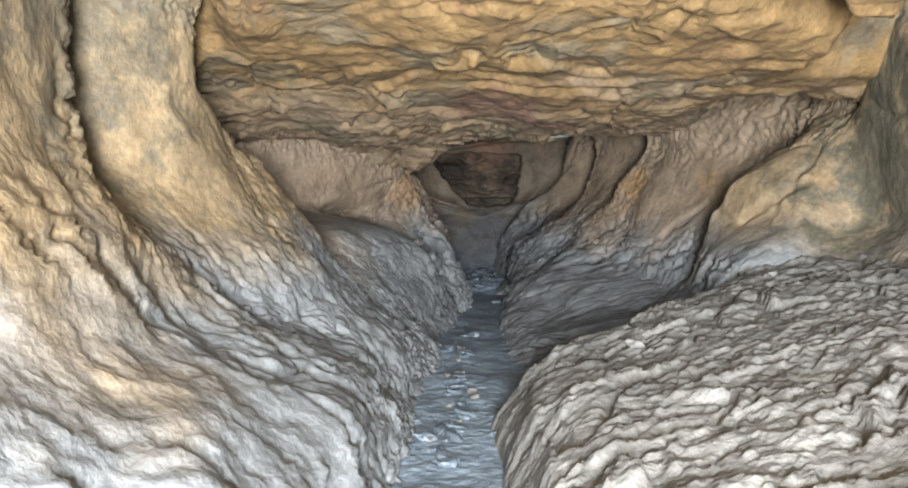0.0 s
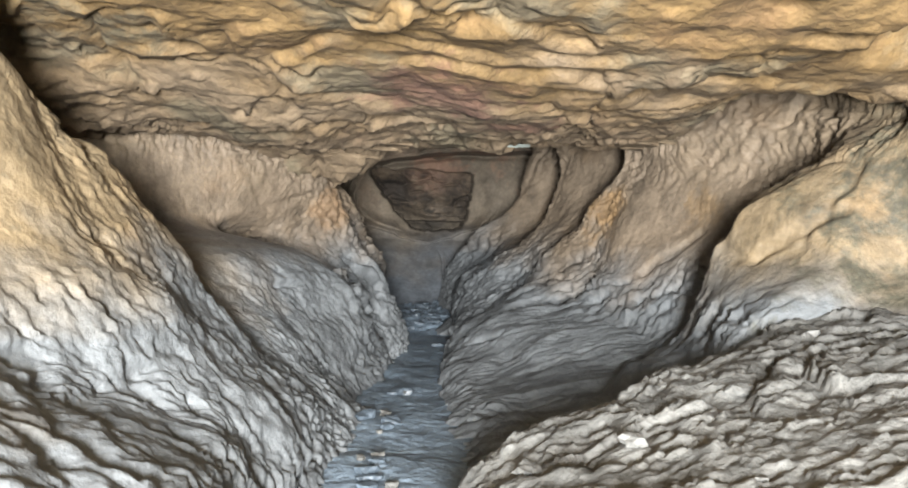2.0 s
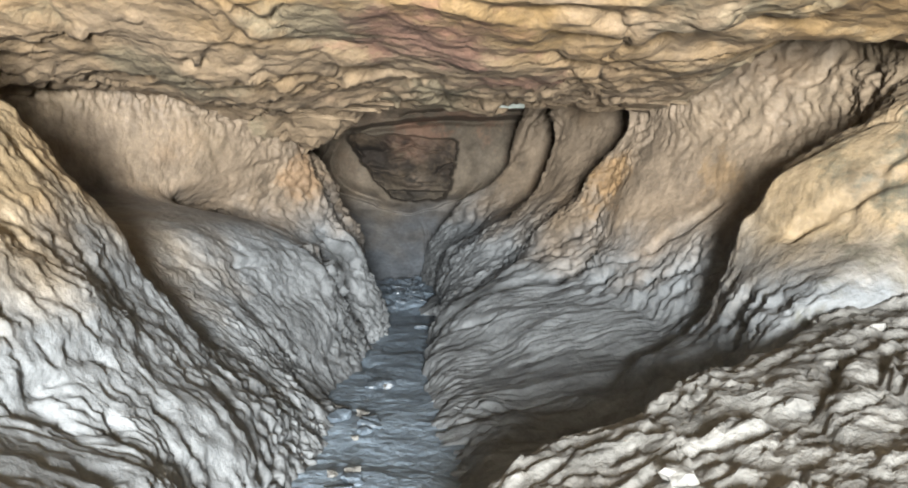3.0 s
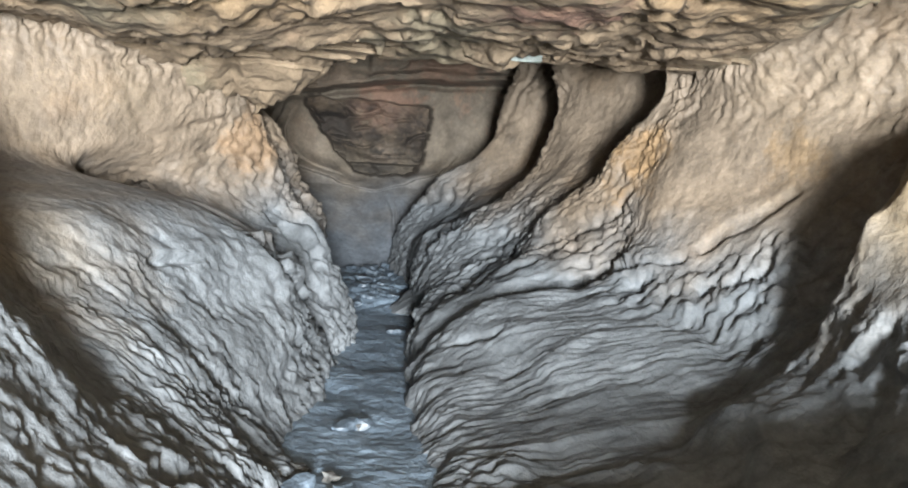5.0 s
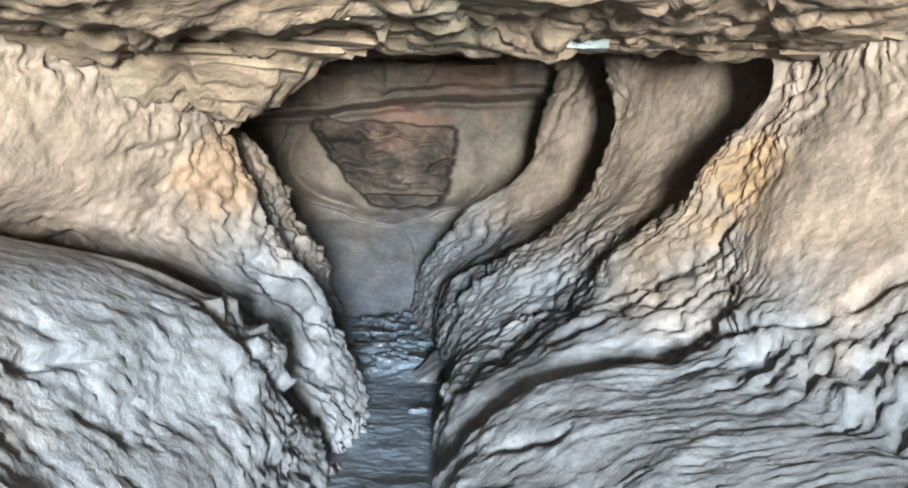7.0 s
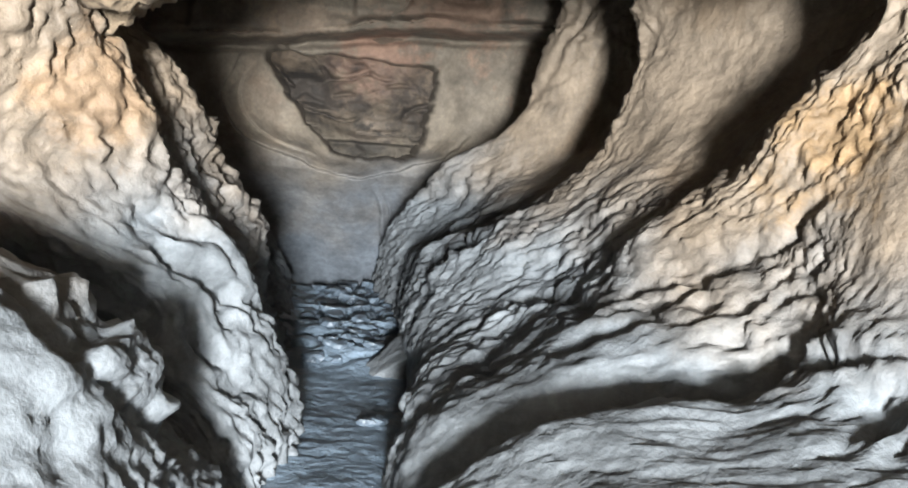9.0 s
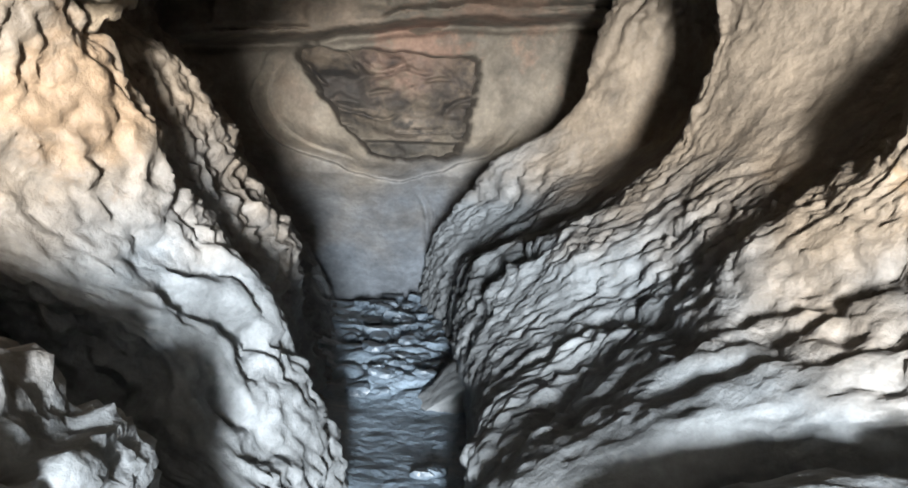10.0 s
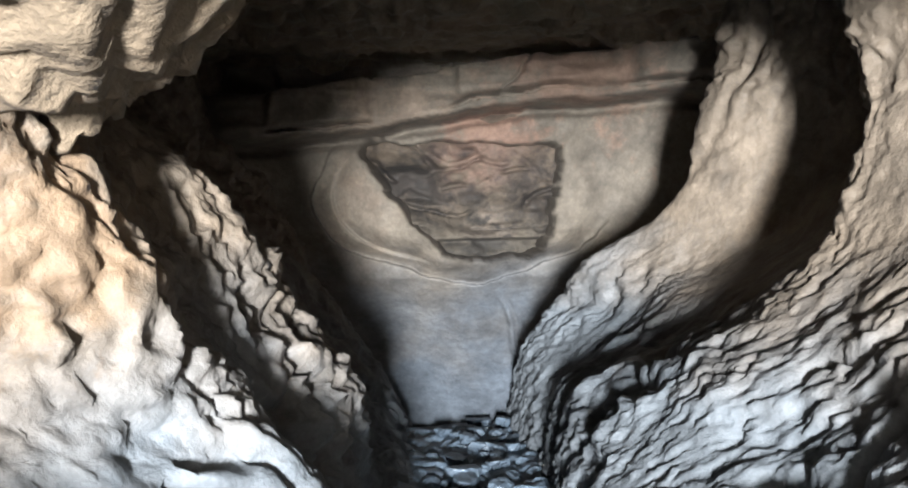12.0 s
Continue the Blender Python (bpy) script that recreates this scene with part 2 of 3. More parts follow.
    d = d + 0.005 * facets(np.stack([along * 9, across * 14, depth * 10], -1) + 2.2 * broken, seed + 99) * (0.25 + 0.75 * rough) * chips * fine
    # flake scars: flat levels parted by sharp ragged steps
    for scale, high, slant in ((1.0, 0.034, 1.5), (2.2, 0.028, 1.15), (4.6, 0.014, 1.0)):
        q = 2.2 * fbm(np.stack([along * 2.0, across * 2.0 * slant, depth * 2.2], -1) * scale + 0.25 * broken, 4, seed + 170 + int(scale * 10))
        f = q - np.floor(q)
        d = d + high * (smooth(0.43, 0.57, f) - f) * (0.1 + 0.9 * rough) * (0.55 + 0.45 * chips)
    # scattered short cracks and chipped hollows
    busy = smooth(-0.25, 0.3, fbm(p * 1.5 + 3, 2, seed + 120)) * (0.15 + 0.85 * rough)
    if side < 0:
        busy = np.maximum(busy, 0.75 * smooth(9.4, 9.7, p[:, 1]))
    cracks = np.stack([along * 2.2, across * 4.5, depth * 3.0], -1) + 0.35 * broken
    for k, (scale, deep) in enumerate(((1.0, 0.040), (2.1, 0.026), (4.0, 0.013))):
        gate = smooth(0.05, 0.35, vnoise(cracks * scale * 0.9 + 11, seed + 140 + k)) * (0.25 + 0.75 * busy)
        line = np.abs(vnoise(cracks * scale + 5, seed + 150 + k) + 0.12 * ragged[:, 0])
        d = d - deep * smooth(0.13, 0.01, line) * gate * (fine if k else 1.0)
    pits = np.stack([along * 2.6, across * 6.0, depth * 3.5], -1) + 0.6 * broken
    d = d - 0.045 * smooth(0.36, 0.54, vnoise(pits, seed + 130)) * busy
    d = d - 0.026 * smooth(0.34, 0.50, vnoise(pits * 2.2 + 5, seed + 131)) * busy
    d = d - 0.012 * smooth(0.30, 0.48, vnoise(pits * 4.5 + 9, seed + 132)) * busy * fine
    d = d + 0.004 * fbm(p * 13, 2, seed + 13) * fine
    beds = w[:, 2] * 8 + 0.9 * fbm(p * 1.3, 3, seed + 30)
    d = d + 0.05 * (ledges(beds, 0.2)) * smooth(1.5, 1.75, p[:, 2]) * smooth(8.2, 9.0, p[:, 1]) * smooth(-0.3, 0.3, fbm(p * 1.5, 2, seed + 31))
    for y0, z0, y1, z1, width, deep in grooves:
        gy, gz = y1 - y0, z1 - z0
        t = np.clip(((p[:, 1] - y0) * gy + (p[:, 2] - z0) * gz) / (gy * gy + gz * gz), 0, 1)
        gap = np.hypot(p[:, 1] - y0 - t * gy, p[:, 2] - z0 - t * gz) + 0.35 * width * fbm(p * 7, 2, seed + 110)
        d = d - deep * smooth(width, 0.25 * width, gap)
    d = d * (0.45 + 0.55 * np.minimum(rough, 1.0)) * (0.3 + 0.7 * smooth(5.0, 2.2, edge / step)) * (0.25 + 0.75 * even)
    d = blur(blur(d.reshape(pts.shape[:2]), 0.5, 0), 0.5, 1)
    pts = pts + nrm * d[..., None]
    return grid_object(name, pts, material, flip=side > 0)


LEFT = [
    rib_line((0, -0.9, -0.5), (0.5, -0.9, -0.95), (1.0, -0.9, -1.6), (1.6, -0.9, -1.95), (3.3, -0.9, -2.0)),
    rib_line((0, 1.6, -0.30), (0.5, 1.6, -0.75), (1.0, 1.6, -1.40), (1.66, 1.6, -1.78), (3.3, 1.6, -1.95)),
    rib_line((0, 3.9, -0.24), (0.47, 3.8, -0.45), (0.71, 3.62, -0.80), (0.94, 3.45, -1.18), (1.31, 3.86, -1.43), (1.66, 4.1, -1.69), (2.0, 4.2, -1.75), (3.3, 4.3, -1.78)),
    rib_line((0, 4.5, -0.24), (0.3, 4.9, -0.32), (0.53, 5.2, -0.57), (0.70, 5.0, -0.93), (0.87, 4.7, -1.17), (1.2, 4.72, -1.48), (1.62, 4.5, -2.15), (3.3, 4.6, -2.3)),
    rib_line((0, 5.4, -0.17), (0.5, 5.6, -0.50), (0.8, 5.6, -0.83), (1.1, 5.6, -1.08), (1.43, 5.5, -1.32), (1.9, 5.1, -1.58), (3.3, 5.1, -1.64)),
    rib_line((0, 6.6, -0.06), (0.12, 6.5, -0.14), (0.37, 6.5, -0.25), (0.6, 6.4, -0.49), (0.85, 6.45, -0.72), (1.22, 6.6, -1.05), (1.54, 6.4, -1.29), (1.77, 6.0, -1.43), (2.05, 5.4, -1.50), (3.3, 5.3, -1.55)),
    rib_line((0, 7.0, -0.04), (0.3, 6.95, -0.32), (0.5, 6.95, -0.62), (0.7, 6.95, -0.86), (0.9, 6.95, -1.06), (1.07, 6.95, -1.24), (1.18, 6.95, -1.66), (1.3, 6.95, -2.0), (1.6, 6.85, -2.2), (2.0, 6.5, -2.3), (3.3, 6.4, -2.3)),
    rib_line((0, 7.5, -0.03), (0.3, 7.4, -0.34), (0.5, 7.35, -0.50), (0.7, 7.3, -0.73), (0.88, 7.25, -0.92), (1.06, 7.2, -1.18), (1.11, 7.25, -1.40), (1.18, 7.6, -1.76), (1.26, 7.9, -1.92), (1.6, 7.95, -2.0), (3.3, 7.9, -2.1)),
    rib_line((0, 8.3, -0.02), (0.3, 8.0, -0.26), (0.51, 8.0, -0.34), (0.65, 8.0, -0.48), (0.90, 7.8, -0.65), (1.09, 7.65, -0.90), (1.14, 7.68, -1.10), (1.18, 7.95, -1.46), (1.26, 8.3, -1.64), (1.6, 8.35, -1.66), (3.3, 8.3, -1.8)),
    rib_line((0, 9.3, 0.10), (0.22, 9.2, 0.02), (0.5, 8.85, -0.05), (0.78, 8.85, -0.10), (0.96, 8.85, -0.30), (1.09, 8.6, -0.62), (1.15, 8.42, -0.92), (1.19, 8.45, -1.25), (1.28, 8.62, -1.34), (1.6, 8.62, -1.30), (3.3, 8.6, -1.4)),
    rib_line((0, 9.5, 0.0), (0.3, 9.62, -0.25), (0.5, 9.85, -0.85), (0.67, 9.9, -1.02), (0.81, 9.85, -1.12), (0.92, 9.65, -1.2), (1.05, 9.3, -1.28), (1.15, 8.95, -1.38), (1.3, 8.8, -1.14), (1.6, 8.9, -1.0), (3.3, 9.0, -1.0)),
    rib_line((0, 9.62, 0.13), (0.3, 9.6, 0.0), (0.48, 9.58, -0.20), (0.67, 9.68, -0.27), (0.81, 9.6, -0.43), (0.92, 9.5, -0.62), (1.1, 9.35, -0.85), (1.3, 9.3, -0.80), (1.6, 9.25, -0.72), (3.3, 9.3, -0.8)),
    rib_line((0, 9.9, 0.20), (0.3, 10.0, 0.20), (0.5, 10.0, 0.15), (0.7, 10.0, 0.02), (0.9, 9.95, -0.13), (1.14, 9.88, -0.28), (1.35, 9.8, -0.37), (1.6, 9.65, -0.47), (1.8, 9.6, -0.55), (3.3, 9.6, -0.6)),
    rib_line((0, 10.6, 0.13), (0.5, 10.5, -0.02), (0.9, 10.35, -0.24), (1.3, 10.25, -0.46), (1.7, 10.3, -0.72), (3.3, 10.4, -0.95)),
    rib_line((0, 11.4, 0.15), (0.54, 11.3, -0.04), (0.9, 11.0, -0.12), (1.1, 10.9, -0.25), (1.3, 10.8, -0.33), (1.45, 10.7, -0.45), (1.58, 10.6, -0.50), (1.75, 10.6, -0.62), (2.0, 10.6, -1.0), (3.3, 10.6, -1.3)),
    rib_line((0, 12.0, 0.1), (0.5, 11.9, -0.25), (1.0, 11.8, -0.8), (1.5, 11.8, -1.3), (2.2, 11.8, -1.6), (3.3, 11.8, -1.6)),
    rib_line((0, 13.2, 0.14), (0.46, 13.0, -0.12), (1.0, 13.4, -0.6), (1.5, 13.8, -0.95), (2.0, 13.9, -1.2), (3.3, 14.0, -1.4)),
    rib_line((0, 15.4, -0.2), (0.5, 15.4, -0.4), (1.0, 15.4, -0.9), (2.0, 15.4, -1.3), (3.3, 15.4, -1.5)),
]
RIGHT = [
    rib_line((0, -0.9, 0.5), (0.5, -0.9, 1.1), (1.0, -0.9, 2.0), (1.6, -0.9, 2.5), (3.3, -0.9, 2.7)),
    rib_line((0, 2.5, 1.2), (0.6, 2.5, 1.6), (1.0, 2.5, 2.5), (1.6, 2.5, 2.9), (3.3, 2.5, 3.1)),
    rib_line((0, 6.0, 0.42), (0.15, 5.9, 0.7), (0.3, 6.0, 1.3), (0.6, 6.0, 2.0), (0.95, 6.0, 2.6), (1.2, 6.2, 3.0), (1.6, 6.3, 2.92), (2.1, 6.3, 2.86), (3.3, 6.3, 2.9)),
    rib_line((0, 6.5, 0.42), (0.15, 6.5, 0.62), (0.3, 6.6, 1.2), (0.5, 6.5, 1.65), (0.65, 6.4, 1.78), (0.93, 6.36, 1.95), (1.19, 6.5, 2.42), (1.5, 6.6, 2.52), (1.7, 6.7, 2.62), (2.1, 6.8, 3.1), (3.3, 6.8, 3.2)),
    rib_line((0, 7.2, 0.42), (0.2, 7.2, 0.75), (0.35, 7.2, 1.3), (0.62, 7.3, 1.81), (0.76, 7.3, 1.9), (1.23, 7.25, 2.02), (1.51, 7.1, 2.15), (1.73, 6.9, 2.53), (2.04, 7.0, 2.98), (3.3, 7.0, 3.1)),
    rib_line((0, 7.6, 0.42), (0.2, 7.6, 0.7), (0.4, 7.6, 1.6), (0.8, 7.6, 2.3), (1.2, 7.65, 2.5), (1.5, 7.8, 2.62), (1.8, 7.8, 2.9), (3.3, 7.8, 3.0)),
    rib_line((0, 8.0, 0.42), (0.2, 8.3, 0.55), (0.45, 8.2, 1.1), (0.54, 8.2, 1.29), (0.65, 8.1, 1.7), (0.9, 8.4, 1.95), (1.32, 8.5, 2.3), (1.73, 8.5, 2.4), (2.05, 8.8, 2.3), (3.3, 8.9, 2.5)),
    rib_line((0, 8.9, 0.42), (0.22, 9.0, 0.53), (0.43, 9.0, 0.71), (0.6, 8.9, 0.99), (0.72, 8.8, 1.39), (0.76, 8.8, 1.53), (1.0, 8.9, 1.75), (1.42, 8.95, 1.95), (1.87, 9.15, 2.05), (2.05, 8.95, 2.12), (3.3, 9.0, 2.2)),
    rib_line((0, 9.2, 0.46), (0.22, 9.2, 0.66), (0.36, 9.22, 1.0), (0.46, 9.22, 1.25), (0.6, 9.15, 1.5), (0.72, 9.03, 1.64), (0.84, 9.0, 1.66), (1.0, 9.1, 1.70), (1.42, 9.2, 1.85), (1.87, 9.3, 2.0), (3.3, 9.3, 2.15)),
    rib_line((0, 9.45, 0.46), (0.22, 9.45, 0.58), (0.43, 9.42, 0.78), (0.6, 9.38, 1.02), (0.72, 9.32, 1.27), (0.84, 9.27, 1.48), (1.0, 9.3, 1.66), (1.42, 9.35, 1.79), (1.87, 9.36, 2.0), (3.3, 9.36, 2.18)),
    rib_line((0, 9.7, 0.49), (0.34, 9.85, 0.57), (0.42, 10.05, 0.66), (0.66, 10.1, 1.05), (0.81, 9.95, 1.31), (1.0, 9.8, 1.40), (1.17, 9.7, 1.54), (1.29, 9.6, 1.64), (1.43, 9.5, 1.68), (1.63, 9.5, 1.81), (1.9, 9.4, 2.0), (3.3, 9.4, 2.2)),
    rib_line((0, 10.4, 0.62), (0.3, 10.3, 0.63), (0.42, 10.4, 0.68), (0.66, 10.4, 1.02), (0.81, 10.3, 1.27), (1.0, 10.2, 1.45), (1.3, 10.15, 1.80), (1.6, 10.15, 2.10), (2.0, 10.15, 2.25), (3.3, 10.2, 2.3)),
    rib_line((0, 11.3, 0.64), (0.33, 11.3, 0.66), (0.56, 11.2, 0.72), (0.84, 11.0, 0.91), (1.07, 11.0, 1.29), (1.33, 11.0, 1.55), (1.65, 11.0, 1.69), (1.85, 11.1, 1.70), (2.1, 11.15, 1.66), (3.3, 11.2, 1.7)),
    rib_line((0, 11.8, 0.66), (0.6, 12.0, 0.84), (1.0, 11.7, 1.42), (1.3, 11.6, 1.84), (1.6, 11.55, 2.12), (2.0, 11.55, 2.16), (3.3, 11.6, 2.2)),
    rib_line((0, 12.7, 0.63), (0.6, 12.7, 0.78), (1.0, 12.4, 1.32), (1.3, 12.2, 1.78), (1.6, 12.1, 1.98), (2.0, 12.1, 1.99), (3.3, 12.1, 2.05)),
    rib_line((0, 13.3, 0.60), (0.18, 13.3, 0.61), (0.61, 13.2, 0.68), (1.16, 12.9, 1.03), (1.36, 12.7, 1.31), (1.54, 12.6, 1.47), (1.79, 12.6, 1.55), (2.09, 12.6, 1.61), (3.3, 12.6, 1.8)),
    rib_line((0, 13.7, 0.64), (0.6, 13.6, 0.78), (1.1, 13.3, 1.3), (1.5, 13.1, 1.75), (2.0, 13.1, 1.9), (3.3, 13.1, 2.0)),
    rib_line((0, 15.4, 0.8), (1.0, 15.4, 1.7), (2.0, 15.4, 2.0), (3.3, 15.4, 2.2)),
]
STEP = 0.0155
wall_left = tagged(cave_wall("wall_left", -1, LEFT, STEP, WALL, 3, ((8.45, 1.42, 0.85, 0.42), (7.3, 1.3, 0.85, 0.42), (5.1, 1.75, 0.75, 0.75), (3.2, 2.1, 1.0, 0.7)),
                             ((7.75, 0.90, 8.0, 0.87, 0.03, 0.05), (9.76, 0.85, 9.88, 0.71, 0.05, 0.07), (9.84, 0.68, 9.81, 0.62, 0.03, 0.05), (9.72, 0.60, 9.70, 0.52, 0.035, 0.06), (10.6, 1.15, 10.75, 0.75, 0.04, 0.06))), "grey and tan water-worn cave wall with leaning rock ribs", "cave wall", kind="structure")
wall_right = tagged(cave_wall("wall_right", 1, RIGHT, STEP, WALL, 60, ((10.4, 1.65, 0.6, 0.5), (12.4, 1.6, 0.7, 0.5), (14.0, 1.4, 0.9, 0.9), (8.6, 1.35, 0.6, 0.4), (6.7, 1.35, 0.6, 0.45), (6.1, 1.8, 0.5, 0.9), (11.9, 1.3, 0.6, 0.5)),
                              ((8.9, 0.82, 8.6, 0.92, 0.035, 0.06), (8.55, 1.0, 8.35, 1.3, 0.06, 0.07), (8.75, 0.35, 8.6, 0.45, 0.03, 0.05), (6.9, 1.2, 6.6, 1.5, 0.05, 0.07),
                               (10.36, 0.40, 10.38, 0.52, 0.04, 0.05), (10.38, 0.52, 10.4, 0.68, 0.045, 0.06), (10.4, 0.68, 10.18, 0.77, 0.03, 0.05), (10.18, 0.77, 9.92, 0.75, 0.03, 0.05), (10.18, 0.77, 10.1, 0.98, 0.05, 0.07), (6.6, 0.32, 7.3, 0.30, 0.16, 0.12))), "grey and ochre water-worn cave wall with dark clefts", "cave wall", kind="structure")


# ---- ceiling ----
def ceiling_mesh():
    xs, ys = np.arange(-2.8, 3.8, 0.02), np.arange(-0.9, 15.5, 0.02)
    X, Y = np.meshgrid(xs, ys)
    p = np.stack([X.ravel(), Y.ravel(), np.zeros(X.size)], -1)
    wob = (0.12 * fbm(p * 1.6, 4, 201)).reshape(X.shape)
    lip = 0.35 * smooth(0.4, -0.4, X)
    yy = Y + wob - lip
    z = np.interp(yy, (-0.9, 3.0, 4.3, 5.0, 5.6, 6.3, 6.7, 7.2, 7.8, 8.6, 9.35, 9.5, 10.0, 11.0, 13.0, 15.5),
                  (3.2, 2.9, 2.6, 2.42, 2.27, 2.17, 2.08, 1.98, 1.97, 2.01, 1.985, 2.10, 2.5, 2.6, 2.5, 2.5))
    z = z - (smooth(0.25, -0.6, X) + (smooth(0.12, -0.28, X) - smooth(0.25, -0.6, X)) * smooth(8.8, 9.3, Y)) * np.interp(Y, (6.4, 7.0, 8.8, 9.25, 9.7, 10.0, 10.6), (0.0, 0.10, 0.12, 0.29, 0.34, 0.2, 0.0))
    z = z + 0.35 * smooth(1.9, 2.6, X) * smooth(6.7, 7.0, Y) * smooth(9.0, 8.4, Y)
    z = z + 0.05 * fbm(p * 1.3, 3, 205).reshape(X.shape)
    z = z + 0.45 * smooth(-1.25, -1.6, X) * smooth(6.1, 5.4, Y) + 0.45 * smooth(2.2, 2.5, X) * smooth(6.3, 5.8, Y)
    rag = fbm(p * np.array((0.9, 0.8, 1)), 3, 211).reshape(X.shape)
    lobe = fbm(p * np.array((4.5, 4.5, 1)), 3, 212).reshape(X.shape)
    thin = smooth(6.9, 7.6, Y)
    gain = smooth(-0.05, 0.35, fbm(p * np.array((1.3, 1.9, 1)), 3, 213).reshape(X.shape))
    other = smooth(-0.3, 0.3, fbm(p * np.array((1.6, 1.6, 1)) + 31, 2, 214).reshape(X.shape))
    z = z + 0.05 * rag + 0.035 * other * ledges(Y * 1.0 + 1.3 * rag + 0.1 * lobe, 0.12)
    calmer = 0.35 + 0.65 * thin
    rough_z = z + 0.012 * calmer * lobe + (0.004 + 0.008 * thin) * fbm(p * 14, 2, 215).reshape(X.shape)
    bed = 0.15 - 0.085 * thin
    t = rough_z / bed + 0.45 * np.sin(rough_z * 23.0) + 1.3 * rag + 0.12 * calmer * lobe
    f = t - np.floor(t)
    z = rough_z + bed * (0.12 + 0.85 * gain * (0.42 + 0.58 * thin)) * (smooth(0.42, 0.58, f) - f)
    z = z + 0.010 * fbm(p * 7, 3, 216).reshape(X.shape) - 0.008 * calmer * (creased(p * np.array((5, 7, 1)), 2, 220).reshape(X.shape) - 0.6)
    broken = 0.8 * np.stack([fbm(p * 2.6, 3, 241 + k) for k in range(3)], -1)
    z = z + (0.036 * facets(np.stack([p[:, 0] * 1.7, p[:, 1] * 2.6, p[:, 2]], -1) + broken, 245)).reshape(X.shape) * (0.2 + 0.8 * other) * (1 + 0.7 * thin)
    z = z + (0.012 * facets(np.stack([p[:, 0] * 5, p[:, 1] * 7, p[:, 2]], -1) + 2 * broken, 251)).reshape(X.shape) * (0.2 + 0.8 * gain) * (0.4 + 0.6 * thin)
    cuts = np.abs(vnoise(np.stack([p[:, 0] * 1.3, p[:, 1] * 1.5, p[:, 2]], -1) + 0.35 * rag.reshape(-1, 1), 219)).reshape(X.shape)
    z = z + 0.05 * smooth(0.05, 0.0, cuts) * other
    # deep joint across the near part of the ceiling
    gap = np.abs(Y - 4.45 - 0.55 * (X - 1.2) + 0.5 * wob)
    z = z + 0.5 * smooth(0.30, 0.10, gap) * smooth(0.5, 1.2, X + 2 * wob)
    z = z - 0.15 * smooth(-0.05, -0.2, Y - 4.45 - 0.55 * (X - 1.2) + 0.5 * wob) * smooth(0.5, 1.2, X + 2 * wob) * smooth(2.8, 3.6, Y)
    z = blur(blur(z, 0.45, 0), 0.45, 1)
    return np.stack([X, Y, z], -1)


ceiling = tagged(grid_object("ceiling", ceiling_mesh(), CEIL, flip=True), "low ochre bedded rock ceiling with broken layered edges", "cave ceiling", kind="structure")


# ---- floor ----
def floor_mesh():
    xs, ys = np.arange(-1.0, 1.8, 0.02), np.arange(-0.9, 14.0, 0.02)
    X, Y = np.meshgrid(xs, ys)
    p = np.stack([X.ravel(), Y.ravel(), np.zeros(X.size)], -1)
    z = np.interp(Y, (-0.9, 4.3, 6.8, 9.5, 11.0, 12.0, 13.2, 14), (0.02, 0.05, 0.10, 0.10, 0.11, 0.14, 0.14, 0.14))
    z = z + (0.014 * fbm(p * 3, 3, 301) + 0.005 * creased(p * np.array((6, 6, 1)), 3, 305) + 0.003 * fbm(p * 22, 3, 306)).reshape(X.shape)
    rub = smooth(11.0, 11.5, Y) * smooth(13.4, 13.0, Y)
    z = z + rub * 0.07 * creased(p * np.array((6, 9, 1)), 2, 311).reshape(X.shape)
    return np.stack([X, Y, z], -1)


floor = tagged(grid_object("floor", floor_mesh(), FLOOR), "narrow blue-grey gravel floor of the passage", "cave floor", kind="structure")


